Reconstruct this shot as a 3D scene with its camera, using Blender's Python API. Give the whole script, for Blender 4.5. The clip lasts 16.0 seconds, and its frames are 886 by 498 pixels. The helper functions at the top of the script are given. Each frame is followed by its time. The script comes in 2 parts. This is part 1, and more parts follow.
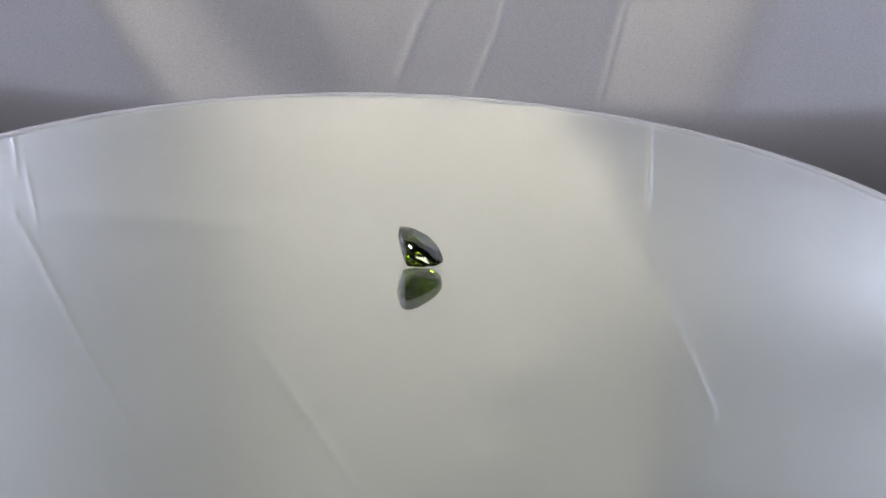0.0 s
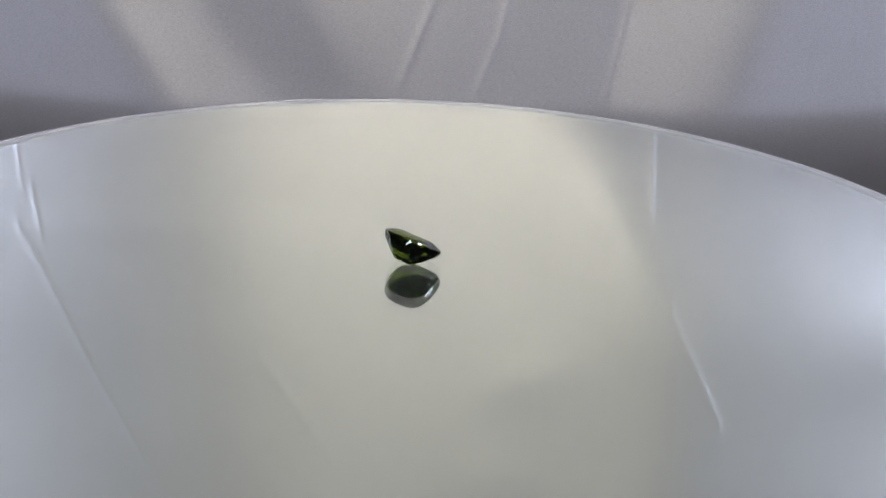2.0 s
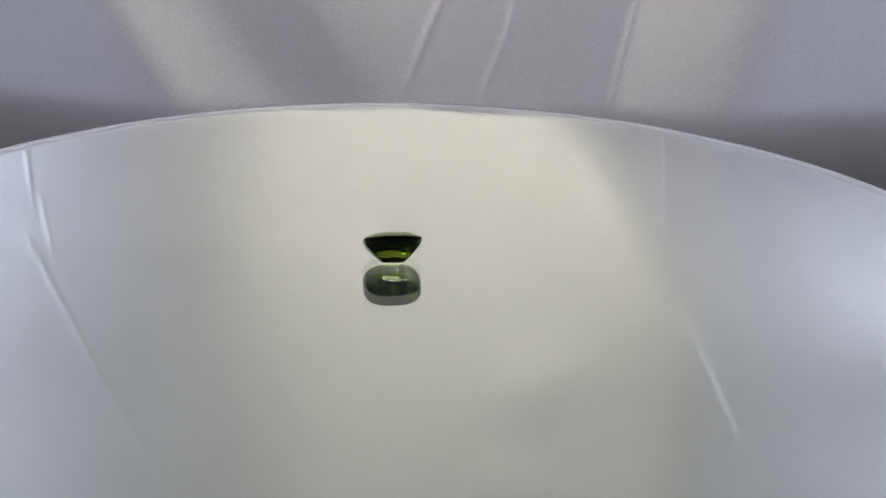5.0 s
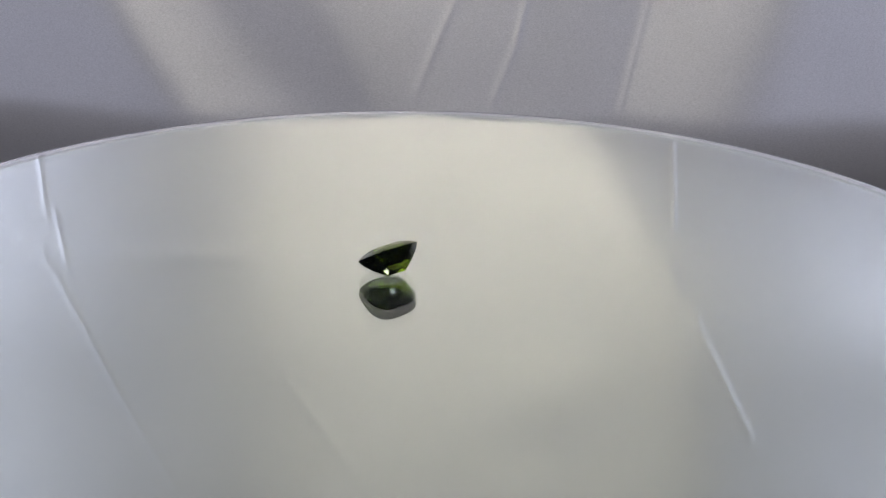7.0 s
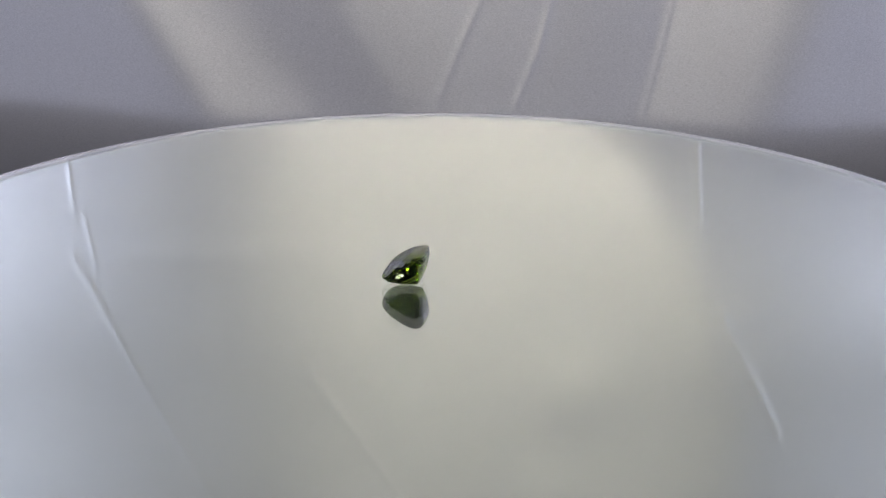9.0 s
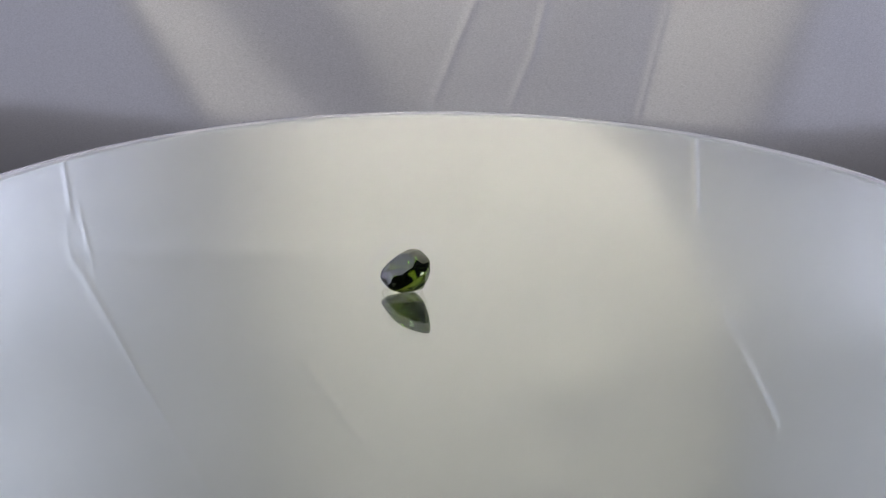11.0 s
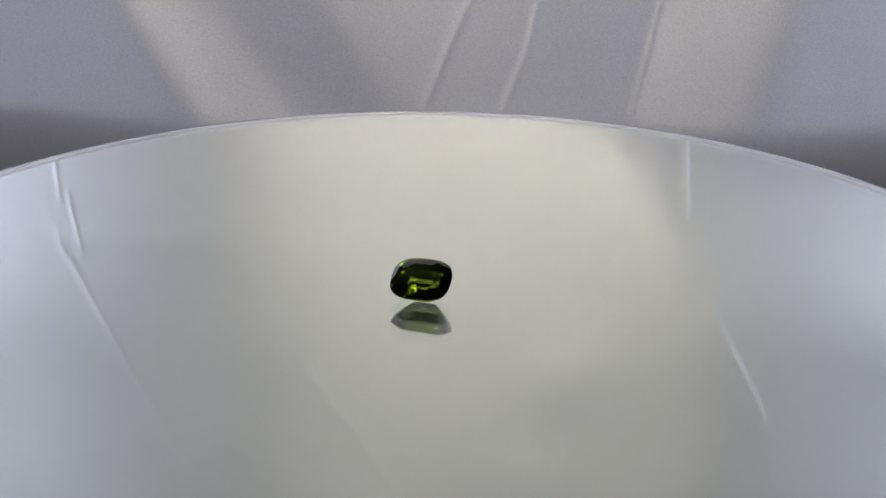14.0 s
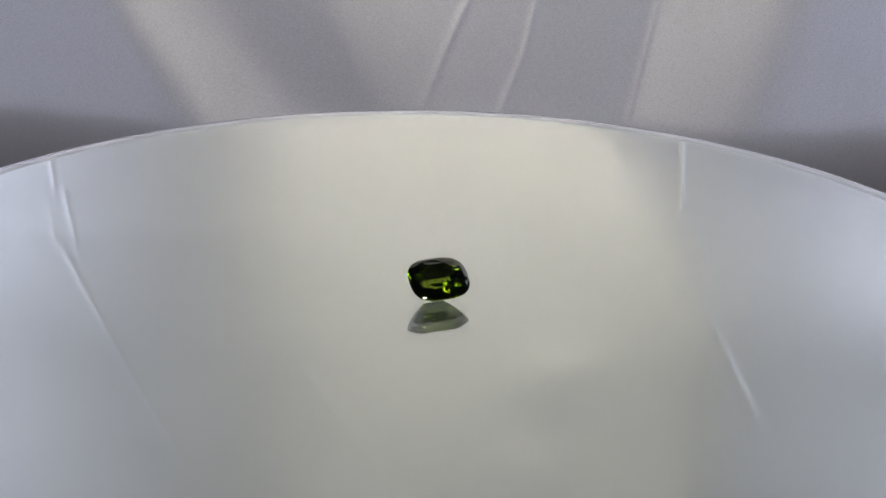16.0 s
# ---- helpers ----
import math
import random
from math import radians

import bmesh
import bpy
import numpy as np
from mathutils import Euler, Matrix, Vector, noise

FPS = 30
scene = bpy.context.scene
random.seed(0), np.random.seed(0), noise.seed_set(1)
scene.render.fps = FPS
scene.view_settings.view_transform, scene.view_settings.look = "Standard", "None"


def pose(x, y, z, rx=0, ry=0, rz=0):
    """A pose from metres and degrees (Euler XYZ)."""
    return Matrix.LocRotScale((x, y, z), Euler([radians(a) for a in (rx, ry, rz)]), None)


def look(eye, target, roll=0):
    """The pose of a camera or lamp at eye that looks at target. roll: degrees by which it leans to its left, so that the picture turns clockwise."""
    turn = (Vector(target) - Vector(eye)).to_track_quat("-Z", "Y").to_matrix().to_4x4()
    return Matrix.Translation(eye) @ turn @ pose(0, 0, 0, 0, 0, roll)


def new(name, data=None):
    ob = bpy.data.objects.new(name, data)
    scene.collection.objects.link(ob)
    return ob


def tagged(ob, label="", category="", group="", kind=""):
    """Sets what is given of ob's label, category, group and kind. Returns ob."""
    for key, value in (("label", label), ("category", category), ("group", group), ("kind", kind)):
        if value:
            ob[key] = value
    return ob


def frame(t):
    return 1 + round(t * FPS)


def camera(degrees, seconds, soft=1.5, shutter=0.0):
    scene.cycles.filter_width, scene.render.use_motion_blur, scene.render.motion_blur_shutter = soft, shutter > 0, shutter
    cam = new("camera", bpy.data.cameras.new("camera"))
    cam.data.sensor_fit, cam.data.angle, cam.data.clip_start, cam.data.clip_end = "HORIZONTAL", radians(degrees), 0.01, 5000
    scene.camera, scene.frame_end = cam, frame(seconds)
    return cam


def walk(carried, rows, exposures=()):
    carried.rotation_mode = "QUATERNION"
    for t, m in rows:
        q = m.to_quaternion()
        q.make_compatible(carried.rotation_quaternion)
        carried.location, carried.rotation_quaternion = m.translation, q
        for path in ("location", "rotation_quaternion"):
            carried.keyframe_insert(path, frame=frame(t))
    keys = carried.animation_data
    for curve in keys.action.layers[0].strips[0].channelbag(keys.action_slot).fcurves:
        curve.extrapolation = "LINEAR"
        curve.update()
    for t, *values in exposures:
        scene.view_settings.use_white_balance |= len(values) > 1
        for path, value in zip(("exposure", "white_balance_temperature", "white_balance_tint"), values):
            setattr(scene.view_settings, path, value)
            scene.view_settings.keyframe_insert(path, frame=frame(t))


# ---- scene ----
# ---- camera ----
cam = camera(44.84, 16.0, soft=1.25)
walk(cam, [
    (0.0, pose(0.00003, -0.11189, 0.05057, 66.688, -1.518, -2.219)),
    (0.5, pose(-0.00004, -0.11192, 0.05055, 66.725, -1.569, -2.340)),
    (1.0, pose(-0.00011, -0.11194, 0.05054, 66.762, -1.559, -2.462)),
    (1.5, pose(-0.00018, -0.11197, 0.05052, 66.932, -1.352, -2.292)),
    (2.0, pose(-0.00015, -0.11198, 0.05043, 66.884, -1.308, -2.148)),
    (2.5, pose(-0.00011, -0.11199, 0.05034, 66.829, -1.165, -1.999)),
    (3.0, pose(-0.00008, -0.11200, 0.05026, 66.788, -1.139, -1.851)),
    (3.5, pose(-0.00005, -0.11200, 0.05017, 66.860, -1.114, -1.872)),
    (4.0, pose(-0.00005, -0.11200, 0.05015, 66.813, -1.147, -1.866)),
    (6.5, pose(-0.00009, -0.11196, 0.05004, 67.422, -1.061, -1.568)),
    (7.0, pose(-0.00010, -0.11196, 0.05002, 67.437, -1.004, -1.348)),
    (7.5, pose(-0.00014, -0.11211, 0.05006, 67.389, -1.036, -1.280)),
    (8.0, pose(-0.00017, -0.11226, 0.05010, 67.543, -0.784, -0.536)),
    (8.5, pose(-0.00021, -0.11241, 0.05014, 67.618, -0.809, -0.403)),
    (9.0, pose(-0.00025, -0.11256, 0.05018, 67.605, -0.800, -0.183)),
    (11.5, pose(0.00025, -0.11229, 0.04972, 67.841, -0.754, -0.405)),
    (12.0, pose(0.00035, -0.11223, 0.04963, 67.924, -0.787, -0.420)),
    (12.5, pose(0.00045, -0.11218, 0.04954, 67.968, -0.747, -0.541)),
    (13.0, pose(0.00038, -0.11234, 0.04974, 67.937, -0.794, -0.585)),
    (13.5, pose(0.00031, -0.11249, 0.04994, 67.922, -0.866, -0.698)),
    (14.0, pose(0.00025, -0.11265, 0.05015, 67.922, -0.899, -0.731)),
    (14.5, pose(0.00018, -0.11281, 0.05035, 67.914, -0.989, -0.831)),
    (15.0, pose(0.00010, -0.11278, 0.05044, 67.866, -0.946, -0.868)),
    (15.5, pose(0.00001, -0.11275, 0.05052, 67.823, -1.009, -0.932)),
    (16.0, pose(-0.00007, -0.11273, 0.05061, 67.819, -0.937, -0.909)),
], exposures=[(0.0, 0.0), (16.0, 0.0)])

# ---- light ----
TURN_RATE = 17.5            # degrees a second, counter-clockwise from above
WOBBLE = 0.715              # degrees by which the disc leans off the level
WOBBLE_AZ = -16.82            # azimuth of its low side at 0 s
DISC_R = 0.07498
CLOTH_Y = 0.1330

world = bpy.data.worlds.new("world")
scene.world = world
world.use_nodes = True
wn = world.node_tree
sky = wn.nodes.new("ShaderNodeTexSky")
sky.sky_type, sky.sun_disc = "NISHITA", False
sky.sun_elevation, sky.sun_rotation = radians(40), radians(200)
wn.links.new(sky.outputs[0], wn.nodes["Background"].inputs[0])
wn.nodes["Background"].inputs[1].default_value = 0.08


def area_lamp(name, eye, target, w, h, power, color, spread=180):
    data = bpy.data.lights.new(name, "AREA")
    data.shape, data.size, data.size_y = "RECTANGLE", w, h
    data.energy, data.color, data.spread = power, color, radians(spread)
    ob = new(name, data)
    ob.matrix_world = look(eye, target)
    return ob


# unseen warm lamp before the table, flashing as white squares in the stone; three for sparkle
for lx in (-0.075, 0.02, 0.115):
    area_lamp("front_lamp_light", (lx, -0.55, 0.20), (0.01, 0.13, 0.03), 0.035, 0.035, 0.232, (1.0, 0.95, 0.85), 140)
# added warm fill from overhead, with no fixture behind it
area_lamp("overhead_fill", (0.0, -0.35, 1.2), (0.0, 0.10, 0.0), 0.3, 0.15, 1.55, (1.0, 0.96, 0.94))
# unseen bluish fills added at both sides, standing in for daylight
area_lamp("side_fill_west", (-1.28, -0.75, 0.45), (0, 0.05, 0.1), 0.22, 0.22, 13.5, (0.68, 0.735, 1.0))
area_lamp("side_fill_east", (1.28, -0.75, 0.45), (0, 0.05, 0.1), 0.22, 0.22, 11.8, (0.68, 0.735, 1.0))


# ---- materials ----
def material(name, color, rough=0.5, metal=0.0):
    m = bpy.data.materials.new(name)
    m.use_nodes = True
    b = m.node_tree.nodes["Principled BSDF"]
    b.inputs["Base Color"].default_value = (*color, 1)
    b.inputs["Roughness"].default_value = rough
    b.inputs["Metallic"].default_value = metal
    return m, m.node_tree, b


def noise_node(nt, scale, detail=3.0, stretch=(1, 1, 1), rough=0.5):
    tc = nt.nodes.new("ShaderNodeTexCoord")
    mp = nt.nodes.new("ShaderNodeMapping")
    mp.inputs["Scale"].default_value = stretch
    nz = nt.nodes.new("ShaderNodeTexNoise")
    nz.inputs["Scale"].default_value = scale
    nz.inputs["Detail"].default_value = detail
    nz.inputs["Roughness"].default_value = rough
    nt.links.new(tc.outputs["Object"], mp.inputs[0])
    nt.links.new(mp.outputs[0], nz.inputs["Vector"])
    return nz.outputs["Fac"]


def ramp(nt, fac, lo, hi, a, b):
    r = nt.nodes.new("ShaderNodeMapRange")
    r.inputs["From Min"].default_value, r.inputs["From Max"].default_value = lo, hi
    r.inputs["To Min"].default_value, r.inputs["To Max"].default_value = a, b
    nt.links.new(fac, r.inputs["Value"])
    return r.outputs[0]


def mix_color(nt, fac, a, b):
    m = nt.nodes.new("ShaderNodeMix")
    m.data_type = "RGBA"
    m.inputs["A"].default_value, m.inputs["B"].default_value = (*a, 1), (*b, 1)
    nt.links.new(fac, m.inputs["Factor"])
    return m.outputs["Result"]


def bump(nt, height, strength, distance, b, under=None):
    bp = nt.nodes.new("ShaderNodeBump")
    bp.inputs["Strength"].default_value, bp.inputs["Distance"].default_value = strength, distance
    nt.links.new(height, bp.inputs["Height"])
    if under:
        nt.links.new(under, bp.inputs["Normal"])
    if b:
        nt.links.new(bp.outputs[0], b.inputs["Normal"])
    return bp.outputs[0]


def satin_material():
    m, nt, b = material("satin", (0.5, 0.49, 0.48), 0.6)
    cloud = noise_node(nt, 45, 3.0)
    nt.links.new(mix_color(nt, ramp(nt, cloud, 0.3, 0.7, 0, 1), (0.290, 0.274, 0.260), (0.330, 0.312, 0.297)), b.inputs["Base Color"])
    b.inputs["Specular IOR Level"].default_value = 0.2
    gl = nt.nodes.new("ShaderNodeBsdfGlossy")
    speck = noise_node(nt, 3600, 3.0, (0.55, 1.0, 1.25), 0.8)
    glint = noise_node(nt, 2700, 2.0, (0.8, 1.0, 1.1), 0.6)
    tc = nt.nodes.new("ShaderNodeTexCoord")
    threads = []
    for way in ("X", "Z"):
        wave = nt.nodes.new("ShaderNodeTexWave")
        wave.wave_type, wave.bands_direction = "BANDS", way
        wave.inputs["Scale"].default_value = 640 if way == "X" else 560
        wave.inputs["Distortion"].default_value = 3.2
        wave.inputs["Detail"].default_value = 2.0
        wave.inputs["Detail Scale"].default_value = 0.8
        nt.links.new(tc.outputs["Object"], wave.inputs["Vector"])
        threads.append(wave.outputs["Fac"])
    weave = nt.nodes.new("ShaderNodeMath")
    weave.operation = "MULTIPLY"
    nt.links.new(threads[0], weave.inputs[0])
    nt.links.new(threads[1], weave.inputs[1])
    n1 = bump(nt, weave.outputs[0], 0.5, 0.000010, None)
    nrm = bump(nt, speck, 0.5, 0.00007, b, n1)
    nt.links.new(nrm, gl.inputs["Normal"])
    gl.inputs["Color"].default_value = (0.90, 0.88, 0.87, 1)
    nt.links.new(ramp(nt, speck, 0.40, 0.75, 0.43, 0.35), gl.inputs["Roughness"])
    mx = nt.nodes.new("ShaderNodeMixShader")
    nt.links.new(ramp(nt, speck, 0.30, 0.72, 0.28, 0.56), mx.inputs[0])
    nt.links.new(b.outputs[0], mx.inputs[1])
    nt.links.new(gl.outputs[0], mx.inputs[2])
    # bright single threads that catch the lamps
    spark = nt.nodes.new("ShaderNodeBsdfGlossy")
    spark.inputs["Color"].default_value = (0.95, 0.93, 0.91, 1)
    spark.inputs["Roughness"].default_value = 0.24
    nt.links.new(bump(nt, noise_node(nt, 2100, 2.0, (0.75, 1.0, 1.1), 0.6), 0.5, 0.00010, None), spark.inputs["Normal"])
    top = nt.nodes.new("ShaderNodeMixShader")
    nt.links.new(ramp(nt, glint, 0.48, 0.74, 0.0, 0.10), top.inputs[0])
    nt.links.new(mx.outputs[0], top.inputs[1])
    nt.links.new(spark.outputs[0], top.inputs[2])
    nt.links.new(top.outputs[0], nt.nodes["Material Output"].inputs["Surface"])
    return m


def ground_glass_material():
    m, nt, b = material("ground_glass", (0.52, 0.505, 0.50), 0.8)
    tr = nt.nodes.new("ShaderNodeBsdfTranslucent")
    tr.inputs["Color"].default_value = (0.62, 0.60, 0.60, 1)
    mx = nt.nodes.new("ShaderNodeMixShader")
    mx.inputs[0].default_value = 0.5
    nt.links.new(b.outputs[0], mx.inputs[1])
    nt.links.new(tr.outputs[0], mx.inputs[2])
    nt.links.new(mx.outputs[0], nt.nodes["Material Output"].inputs["Surface"])
    return m


def gem_material():
    m = bpy.data.materials.new("green_gemstone")
    m.use_nodes = True
    nt = m.node_tree
    nt.nodes.remove(nt.nodes["Principled BSDF"])
    out = nt.nodes["Material Output"]
    fr = nt.nodes.new("ShaderNodeFresnel")
    fr.inputs["IOR"].default_value = 1.77
    gl = nt.nodes.new("ShaderNodeBsdfGlossy")
    gl.inputs["Roughness"].default_value = 0.0
    rf = nt.nodes.new("ShaderNodeBsdfRefraction")
    rf.inputs["Color"].default_value = (0.40, 0.48, 0.16, 1)
    rf.inputs["Roughness"].default_value = 0.0
    rf.inputs["IOR"].default_value = 1.77
    mx = nt.nodes.new("ShaderNodeMixShader")
    # light that is thrown back inside goes a long way through the green
    nt.links.new(mix_color(nt, ramp(nt, fr.outputs[0], 0.96, 1.0, 0, 1), (1, 1, 1), (0.66, 0.71, 0.40)), gl.inputs["Color"])
    nt.links.new(fr.outputs[0], mx.inputs[0])
    nt.links.new(rf.outputs[0], mx.inputs[1])
    nt.links.new(gl.outputs[0], mx.inputs[2])
    nt.links.new(mx.outputs[0], out.inputs["Surface"])
    return m


def mirror_material():
    m, nt, b = material("mirror", (0.92, 0.968, 0.87), 0.03, 1.0)
    smear = noise_node(nt, 30, 4.0)
    nt.links.new(ramp(nt, smear, 0.4, 0.75, 0.02, 0.07), b.inputs["Roughness"])
    # a thin pale haze mixed in to lift the darks of the reflection
    veil = nt.nodes.new("ShaderNodeBsdfDiffuse")
    veil.inputs["Color"].default_value = (0.78, 0.78, 0.76, 1)
    mx = nt.nodes.new("ShaderNodeMixShader")
    nt.links.new(ramp(nt, noise_node(nt, 220, 5.0), 0.3, 0.7, 0.010, 0.020), mx.inputs[0])
    nt.links.new(b.outputs[0], mx.inputs[1])
    nt.links.new(veil.outputs[0], mx.inputs[2])
    nt.links.new(mx.outputs[0], nt.nodes["Material Output"].inputs["Surface"])
    return m


def sheet_material():
    m, nt, b = material("clear_glass", (1.0, 1.0, 0.995), 0.0)
    b.inputs["Transmission Weight"].default_value = 1.0
    b.inputs["IOR"].default_value = 1.52
    return m


def plain(name, color, rough, scale=40, spread=0.12, relief=0.0002):
    m, nt, b = material(name, color, rough)
    n = noise_node(nt, scale, 4.0)
    nt.links.new(mix_color(nt, ramp(nt, n, 0.3, 0.7, 0, 1), [c * (1 - spread) for c in color], [min(1, c * (1 + spread)) for c in color]), b.inputs["Base Color"])
    bump(nt, noise_node(nt, scale * 12, 3.0), 0.3, relief, b)
    return m


SATIN = satin_material()
GEM = gem_material()
MIRROR = mirror_material()
SHEET = sheet_material()
EDGING = ground_glass_material()
BASE = plain("white_plastic", (0.7, 0.7, 0.7), 0.45, 60, 0.04, 0.0001)
# unseen walls, nearly black so that the stone has darkness to reflect
PAINT = plain("wall_paint", (0.03, 0.03, 0.032), 0.8, 3, 0.08, 0.001)
STEEL = plain("grey_metal", (0.3, 0.3, 0.31), 0.4, 30, 0.08)
WOOD = plain("grey_laminate", (0.2, 0.195, 0.19), 0.5, 14, 0.3)
FRAME = plain("window_paint", (0.75, 0.75, 0.75), 0.4, 20, 0.05)


# ---- mesh helpers ----
def finish(name, bm, mat, smooth=False):
    me = bpy.data.meshes.new(name)
    bmesh.ops.recalc_face_normals(bm, faces=bm.faces)
    bm.to_mesh(me)
    bm.free()
    me.materials.append(mat)
    if smooth:
        me.polygons.foreach_set("use_smooth", [True] * len(me.polygons))
    return new(name, me)


def part(name, bm, mat, parent, label="", smooth=False):
    ob = finish(name, bm, mat, smooth)
    ob.parent = parent
    return tagged(ob, label)


def box(bm, x0, x1, y0, y1, z0, z1, bevel=0.0):
    made = bmesh.ops.create_cube(bm, size=1.0, matrix=Matrix.Translation(((x0 + x1) / 2, (y0 + y1) / 2, (z0 + z1) / 2)) @ Matrix.Diagonal((x1 - x0, y1 - y0, z1 - z0, 1)))
    if bevel:
        edges = {e for v in made["verts"] for e in v.link_edges}
        bmesh.ops.bevel(bm, geom=list(edges), offset=bevel, segments=2, affect="EDGES")
    return bm


def lathe(profile, steps=160, closed=False):
    """A turned form from (radius, height) pairs; radius 0 closes it on the axis."""
    bm = bmesh.new()
    rings = []
    for r, z in profile:
        if r == 0:
            rings.append([bm.verts.new((0, 0, z))])
        else:
            rings.append([bm.verts.new((r * math.cos(2 * math.pi * i / steps), r * math.sin(2 * math.pi * i / steps), z)) for i in range(steps)])
    pairs = list(zip(rings, rings[1:]))
    if closed:
        pairs.append((rings[-1], rings[0]))
    for a, b in pairs:
        for i in range(steps):
            j = (i + 1) % steps
            if len(a) == 1 and len(b) == 1:
                continue
            if len(a) == 1:
                bm.faces.new((a[0], b[i], b[j]))
            elif len(b) == 1:
                bm.faces.new((a[i], a[j], b[0]))
            else:
                bm.faces.new((a[i], a[j], b[j], b[i]))
    return bm


# ---- structure: a plain unseen room with two added side windows, a table, a board ----
TABLE_Z = -0.085
ROD_Y, ROD_Z = 0.1368, 0.1510


def build_room():
    x, y0, y1, z0, z1, t = 1.3, -1.7, 0.7, -0.79, 1.6, 0.08
    f = tagged(finish("floor", box(bmesh.new(), -x - t, x + t, y0 - t, y1 + t, z0 - t, z0), WOOD), "grey floor of a plain room", "floor", kind="structure")
    c = tagged(finish("ceiling", box(bmesh.new(), -x - t, x + t, y0 - t, y1 + t, z1, z1 + t), PAINT), "plain dark grey painted ceiling", "ceiling", kind="structure")
    for name, a in (("wall_north", (-x - t, x + t, y1, y1 + t)), ("wall_south", (-x - t, x + t, y0 - t, y0))):
        tagged(finish(name, box(bmesh.new(), *a, z0, z1), PAINT), "plain dark grey painted room wall", "wall", kind="structure")
    for name, s in (("wall_west", -1), ("wall_east", 1)):
        bm = bmesh.new()
        a, b = sorted((s * x, s * (x + t)))
        box(bm, a, b, y0, -0.88, z0, z1)
        box(bm, a, b, -0.62, y1, z0, z1)
        box(bm, a, b, -0.88, -0.62, z0, 0.32)
        box(bm, a, b, -0.88, -0.62, 0.58, z1)
        tagged(finish(name, bm, PAINT), "plain dark grey painted wall with an added window opening", "wall", kind="structure")
        # added frame that gives the side fill an opening to stand in
        w = bmesh.new()
        m = s * (x + t / 2)
        for q in ((-0.88, -0.86, 0.32, 0.58), (-0.64, -0.62, 0.32, 0.58), (-0.86, -0.64, 0.32, 0.34), (-0.86, -0.64, 0.56, 0.58)):
            box(w, m - 0.02, m + 0.02, q[0], q[1], q[2], q[3])
        tagged(finish("added_window_1" if s < 0 else "added_window_2", w, FRAME), "white window frame added around an unseen side light", "window", kind="structure")


def build_table():
    table = tagged(new("table"), "grey laminate table under the turntable", "table")
    table.location = (0, 0, -0.79)
    h = TABLE_Z + 0.79 - 0.002
    part("tabletop", box(bmesh.new(), -0.6, 0.6, -0.42, 0.44, h - 0.03, h, 0.003), WOOD, table)
    for sx in (-0.55, 0.55):
        for sy in (-0.37, 0.39):
            part("leg", box(bmesh.new(), sx - 0.025, sx + 0.025, sy - 0.025, sy + 0.025, 0, h - 0.03, 0.003), WOOD, table)


def build_stand():
    """A low unseen frame behind the disc, over whose rod the cloth hangs; kept low so the stone sees dark wall above.
    """
    stand = tagged(new("backdrop_stand"), "grey metal frame carrying the satin cloth", "stand")
    stand.location = (0, ROD_Y, TABLE_Z)
    rod = lathe([(0, -0.37), (0.0040, -0.37), (0.0040, 0.37), (0, 0.37)], 24)
    bmesh.ops.transform(rod, matrix=Matrix.Translation((0, 0, ROD_Z - TABLE_Z)) @ Matrix.Rotation(radians(90), 4, "Y"), verts=rod.verts)
    part("rod", rod, STEEL, stand, smooth=False)
    for sx in (-0.36, 0.36):
        part("upright", box(bmesh.new(), sx - 0.006, sx + 0.006, -0.006, 0.006, 0.008, ROD_Z - TABLE_Z - 0.0042, 0.001), STEEL, stand)
        part("foot", box(bmesh.new(), sx - 0.012, sx + 0.012, -0.07, 0.07, 0.0, 0.008, 0.001), STEEL, stand)


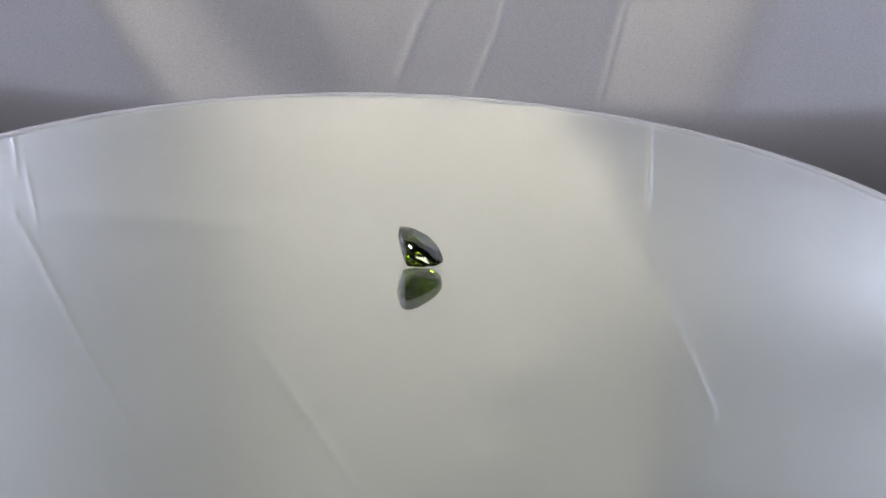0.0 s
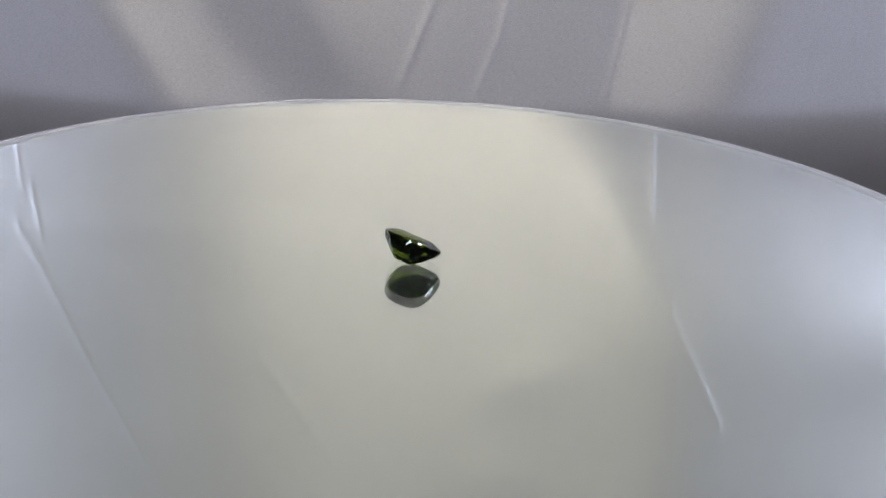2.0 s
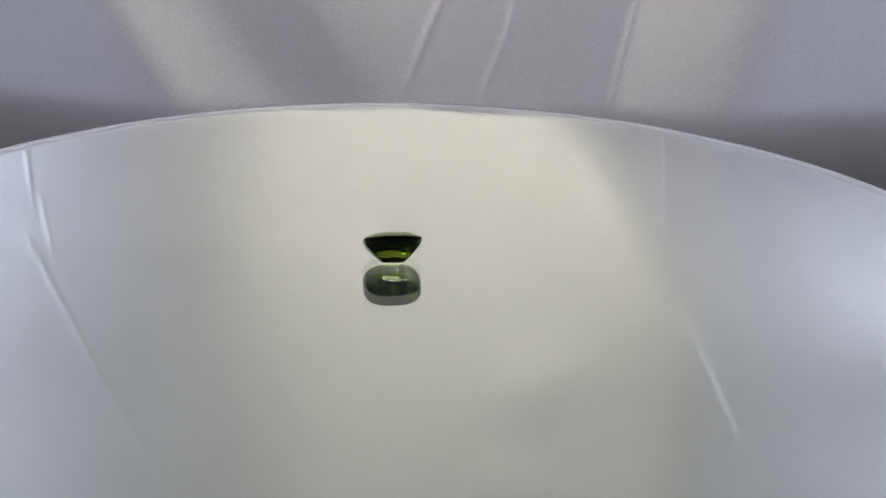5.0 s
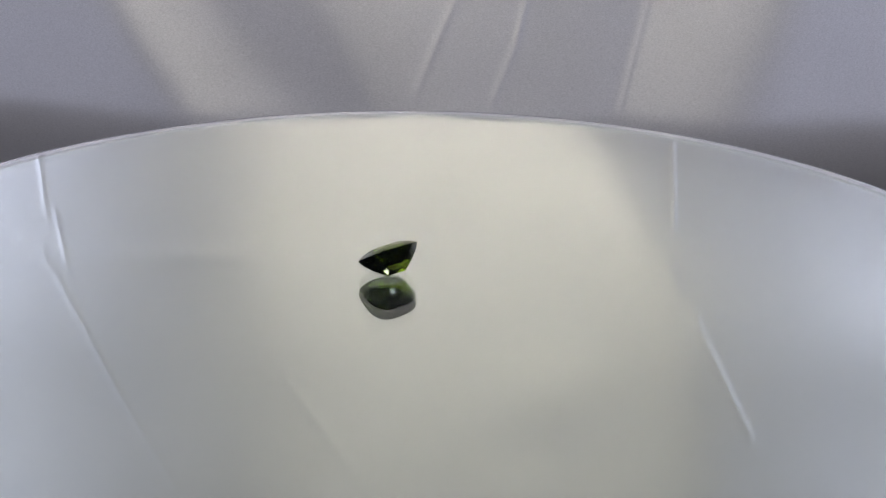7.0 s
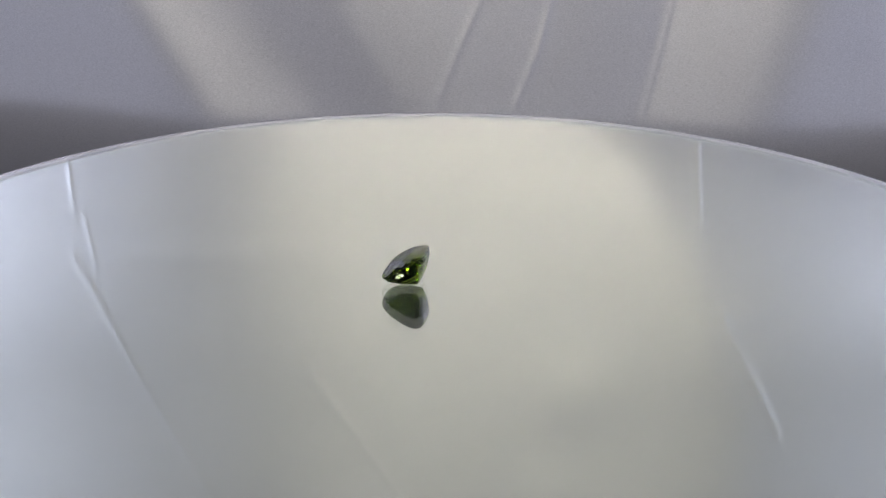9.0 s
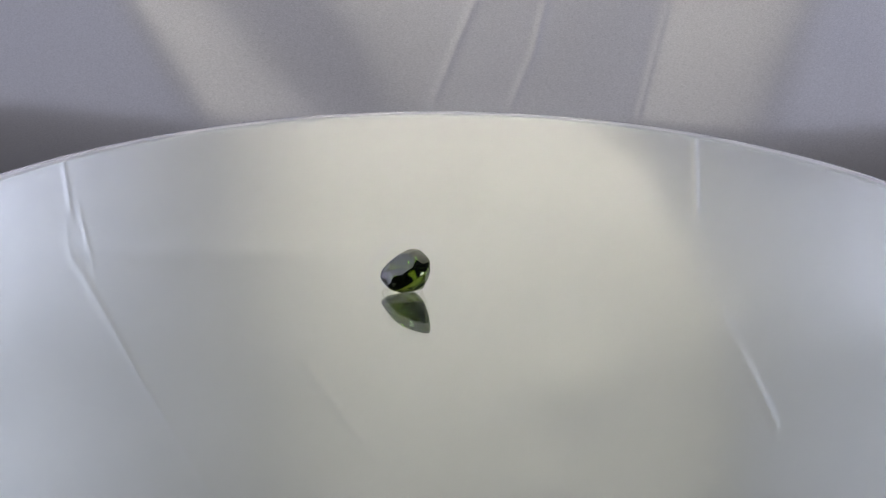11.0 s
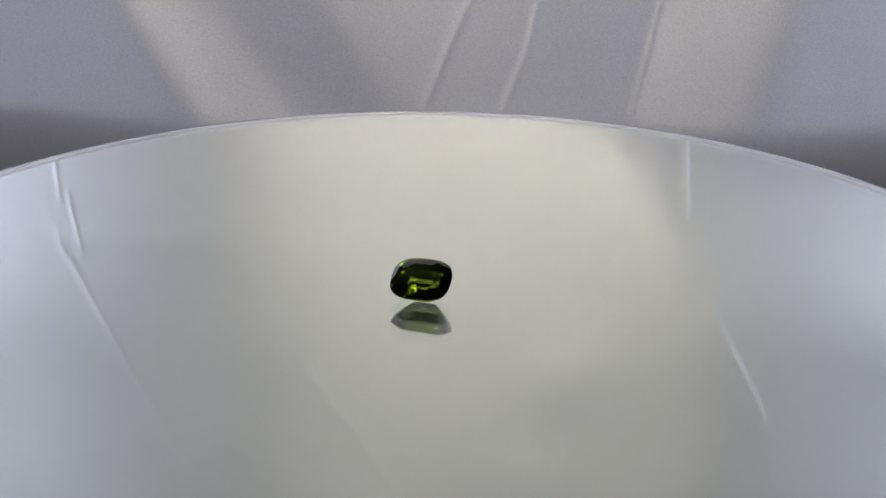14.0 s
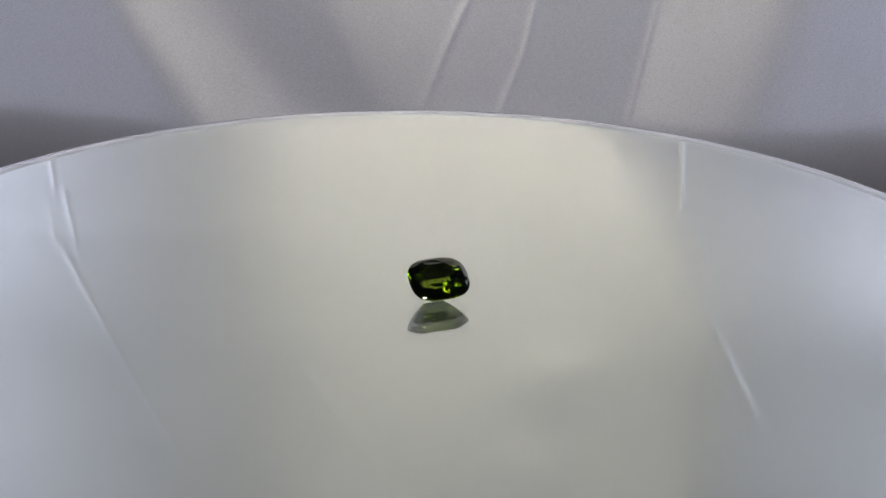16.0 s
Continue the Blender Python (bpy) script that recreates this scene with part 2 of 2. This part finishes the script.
# ---- satin backdrop ----
def build_cloth():
    xs = np.concatenate([np.arange(-0.34, -0.17, 0.004), np.arange(-0.17, -0.105, 0.0008), np.arange(-0.105, 0.105, 0.0004), np.arange(0.105, 0.17, 0.0008), np.arange(0.17, 0.3401, 0.004)])

    def step(v):
        return 1.0 / (1.0 + np.exp(-np.clip(v, -60, 60)))

    # the sheet leans back a little, swings forward to the rod and turns over it; below the disc's level it draws back
    rows = []
    for z in np.concatenate([np.arange(TABLE_Z + 0.001, 0.010, 0.0014), np.arange(0.010, 0.018, 0.0004), np.arange(0.018, ROD_Z, 0.0014)]):
        rows.append((CLOTH_Y + 0.025 * z - 0.38 * max(0.0, z - 0.04) ** 2, z))
    front, hang = rows[-1][0], len(rows)
    for k in range(1, 13):
        q = math.pi * k / 12
        rows.append((front + (ROD_Y + 0.0046 - front) * (1 - math.cos(q)) / 2, ROD_Z + 0.0046 * math.sin(q)))
    for k in range(1, 12):
        rows.append((ROD_Y + 0.0046, ROD_Z - 0.008 * k))
    # lower fold lines: place at z 0, lean, slope of the cloth right of the line, softness
    folds = [(-0.0655, -0.59, -0.09, 0.0065), (-0.0540, -0.66, -0.055, 0.006), (-0.0395, -0.77, 0.12, 0.0095), (-0.0165, -0.51, -0.05, 0.0060), (0.0000, -0.30, -0.12, 0.010), (0.0300, 0.30, -0.12, 0.014),
             (0.0528, 0.19, 0.060, 0.0026), (0.0858, 0.34, -0.24, 0.0090), (0.150, 0.1, 0.0, 0.06), (0.20, 0.2, -0.2, 0.04), (0.27, 0.1, 0.2, 0.04)]
    first = 0.30
    creases = [  # x, z pairs along the line, height, width
        ([(0.0004, -0.0133), (0.0060, 0.001), (0.0104, 0.0109)], 0.00019, 0.0012),
        ([(0.0185, -0.015), (0.0237, -0.0017), (0.0260, 0.010)], 0.00019, 0.0011),
        ([(0.0495, -0.018), (0.0552, 0.0120)], 0.00013, 0.0009),
        ([(0.0618, 0.020), (0.0637, 0.0405)], 0.00012, 0.0008),
        ([(0.0631, 0.0518), (0.0664, 0.0581)], 0.00008, 0.0009),
        ([(0.0715, 0.066), (0.0731, 0.0693), (0.0894, 0.0997)], 0.00017, 0.0010),
        ([(-0.0898, 0.0250), (-0.0900, 0.0385)], 0.00007, 0.0008),
        ([(-0.0876, 0.0407), (-0.0865, 0.0520)], 0.00008, 0.0008),
        ([(-0.0920, 0.052), (-0.0898, 0.0558), (-0.0768, 0.0902), (-0.0646, 0.1169), (-0.052, 0.14)], 0.00013, 0.0010),
        ([(-0.0333, 0.0824), (-0.0108, 0.1196), (-0.001, 0.135)], 0.00012, 0.0011),
    ]
    verts = np.zeros((len(rows), len(xs), 3))
    dx = np.diff(xs, prepend=xs[0] - 0.004)
    mid = int(np.argmin(np.abs(xs)))
    for k, (y, z) in enumerate(rows):
        slope, before = np.full(len(xs), first), first
        g = min(max(z, -0.035), 0.02)
        for x0, lean, s, soft in folds:
            slope = slope + (s - before) * step((xs - (x0 + lean * g)) / (soft * 0.35))
            before = s
        # upper sheet: a broad shallow hollow between two slack panels, its east edge a curved fold
        edge = 0.0250 + 0.86 * (z - 0.0) - 3.6 * z * z
        follow = 2.1 - 0.9 * float(step((z - 0.085) / 0.012))
        upper = follow * np.clip(xs, -0.03, edge) - 0.008
        upper = upper + 0.16 * step(-(xs + 0.036) / 0.012) + 0.03 * step(-(xs + 0.080) / 0.012)
        upper = upper - 0.17 * step((xs - edge) / 0.0038) - 0.02 * step((xs - 0.085) / 0.010)
        part_up = float(step((z - 0.0137) / 0.0004))
        slope = (slope * (1 - part_up) + upper * part_up) * (1 - float(step((z - 0.1460) / 0.0013)))
        p = np.cumsum(slope * dx)
        p -= p[mid]
        # slack dents in the upper sheet
        for bx, bz, wide, high, deep in ((0.0360, 0.0900, 0.0095, 0.0120, 0.0005), (0.0300, 0.118, 0.012, 0.009, 0.0003), (-0.060, 0.0500, 0.030, 0.0035, 0.00022)):
            p = p + deep * np.exp(-((xs - bx) / wide) ** 2 - ((z - bz) / high) ** 2)
        for line, height, width in creases:
            zs = [q[1] for q in line]
            if zs[0] - 0.005 < z < zs[-1] + 0.005:
                cx = np.interp(z, zs, [q[0] for q in line])
                over = max(z - zs[-1], zs[0] - z, 0.0) / 0.005
                p = p + height * (1 - over) ** 2 * np.exp(-((xs - cx) / np.where(xs < cx, width, 0.5 * width)) ** 2)
        verts[k, :, 0] = xs
        q = np.maximum(0.0, -0.0178 - 0.01 * np.clip(xs, -0.12, 0.12) - z) if k < hang else 0.0 * xs
        verts[k, :, 1] = y - p + np.minimum(2.2 * q * q / (q + 0.060), 0.110)
        verts[k, :, 2] = z
    n, m = len(rows), len(xs)
    idx = np.arange(n * m).reshape(n, m)
    faces = np.stack([idx[:-1, :-1], idx[:-1, 1:], idx[1:, 1:], idx[1:, :-1]], -1).reshape(-1, 4)
    me = bpy.data.meshes.new("backdrop_cloth")
    me.from_pydata(verts.reshape(-1, 3).tolist(), [], faces.tolist())
    me.materials.append(SATIN)
    me.polygons.foreach_set("use_smooth", [True] * len(me.polygons))
    ob = new("backdrop_cloth", me)
    tagged(ob, "silvery white satin cloth hanging from a rod in slanting folds", "backdrop cloth")


# ---- turntable ----
def build_turntable():
    base = finish("turntable", lathe([(0, TABLE_Z + 0.002), (0.050, TABLE_Z + 0.002), (0.052, TABLE_Z + 0.004), (0.052, -0.012), (0.050, -0.010), (0.012, -0.010), (0.012, -0.0082), (0, -0.0082)], 96), BASE)
    tagged(base, "white plastic drum stand carrying a mirrored disc", "turntable")
    disc = tagged(new("turntable_disc"), "round mirrored turntable disc with a pale edge", "turntable disc")
    r = DISC_R
    g = 0.0017
    part("platter", lathe([(0, -0.0072), (r - 0.003, -0.0072), (r - 0.0012, -0.006), (r - 0.0012, -0.0027), (0, -0.0027)]), BASE, disc, "white plastic platter")
    part("mirror", lathe([(0, -0.0026), (r - 0.0002, -0.0026), (r - 0.0002, -g), (0, -g)], 240), MIRROR, disc, "silvered mirror backing")
    plate = part("glass_plate", lathe([(0, -g + 0.00001), (r, -g + 0.00001), (r, -0.0001), (r - 0.0001, 0.0), (0, 0.0)], 240), SHEET, disc, "clear glass plate")
    plate.visible_shadow = False
    part("ground_edge", lathe([(r - 0.0007, -g + 0.00005), (r - 0.0007, -0.00005), (r - 0.0002, -0.00005), (r - 0.0002, -g + 0.00005)], 240, True), EDGING, disc, "pale ground edge of the glass")
    return disc


# ---- gemstone ----
GEM_L, GEM_W = 0.00688, 0.00563
TILT, SIDE = 31.0, -0.5


def cushion(n, a, b, power=2.7, shift=0.0):
    pts = []
    for i in range(n):
        q = 2 * math.pi * (i + shift) / n
        c, s = math.cos(q), math.sin(q)
        pts.append((a * math.copysign(abs(c) ** (2 / power), c), b * math.copysign(abs(s) ** (2 / power), s)))
    return pts


def build_gem():
    bm = bmesh.new()
    a, b, w = GEM_L / 2, GEM_W / 2, GEM_W

    def ring(n, sx, sy, z, power=2.7, shift=0.0, off=0.0):
        for x, y in cushion(n, a * sx, b * sy, power, shift):
            bm.verts.new((x, y + off * w, z * w))
    ring(8, 0.60, 0.58, 0.135, 2.6, 0.5)
    ring(16, 0.83, 0.82, 0.082, 2.7, 0.0)
    ring(16, 0.945, 0.94, 0.044, 2.8, 0.5)
    ring(32, 1.0, 1.0, 0.014, 2.85)
    ring(32, 1.0, 1.0, -0.014, 2.85)
    # step-cut pavilion: tiers of twelve long facets down to a short keel
    ring(12, 0.925, 0.905, -0.125, 2.85, 0.5, 0.004)
    ring(12, 0.790, 0.725, -0.220, 2.9, 0.5, 0.014)
    ring(12, 0.650, 0.530, -0.317, 3.0, 0.5, 0.030)
    ring(12, 0.470, 0.272, -0.414, 3.1, 0.5, 0.046)
    ring(8, 0.36, 0.10, -0.469, 3.4, 0.5, 0.058)
    bmesh.ops.convex_hull(bm, input=bm.verts)
    bmesh.ops.dissolve_limit(bm, angle_limit=radians(4), verts=bm.verts, edges=bm.edges)
    turn = (Matrix.Rotation(radians(-SIDE), 4, "X") @ Matrix.Rotation(radians(TILT), 4, "Y") @ Matrix.Rotation(radians(90), 4, "Z"))
    bmesh.ops.transform(bm, matrix=turn, verts=bm.verts)
    low = min(v.co.z for v in bm.verts)
    bmesh.ops.translate(bm, vec=(0, 0, -low), verts=bm.verts)
    gem = finish("gemstone", bm, GEM)
    tagged(gem, "dark green cushion-cut faceted gemstone leaning on its pavilion", "gemstone")
    return gem


build_room()
build_table()
build_stand()
build_cloth()
DISC = build_turntable()
STONE = build_gem()
GEM_X, GEM_Y, GEM_FACE = 0.003335, 0.000976, 8.4


def motions():
    disc_rows, gem_rows = [], []
    for k in range(33):
        t = k * 0.5
        turn = TURN_RATE * t
        az = radians(WOBBLE_AZ + turn)
        lean = Matrix.Rotation(radians(WOBBLE), 4, Vector((-math.sin(az), math.cos(az), 0)))
        disc_rows.append((t, lean @ pose(0, 0, 0, 0, 0, turn)))
        gem_rows.append((t, lean @ pose(0, 0, 0, 0, 0, GEM_FACE + turn) @ pose(GEM_X, GEM_Y, 0.00001)))
    walk(DISC, disc_rows)
    walk(STONE, gem_rows)


motions()
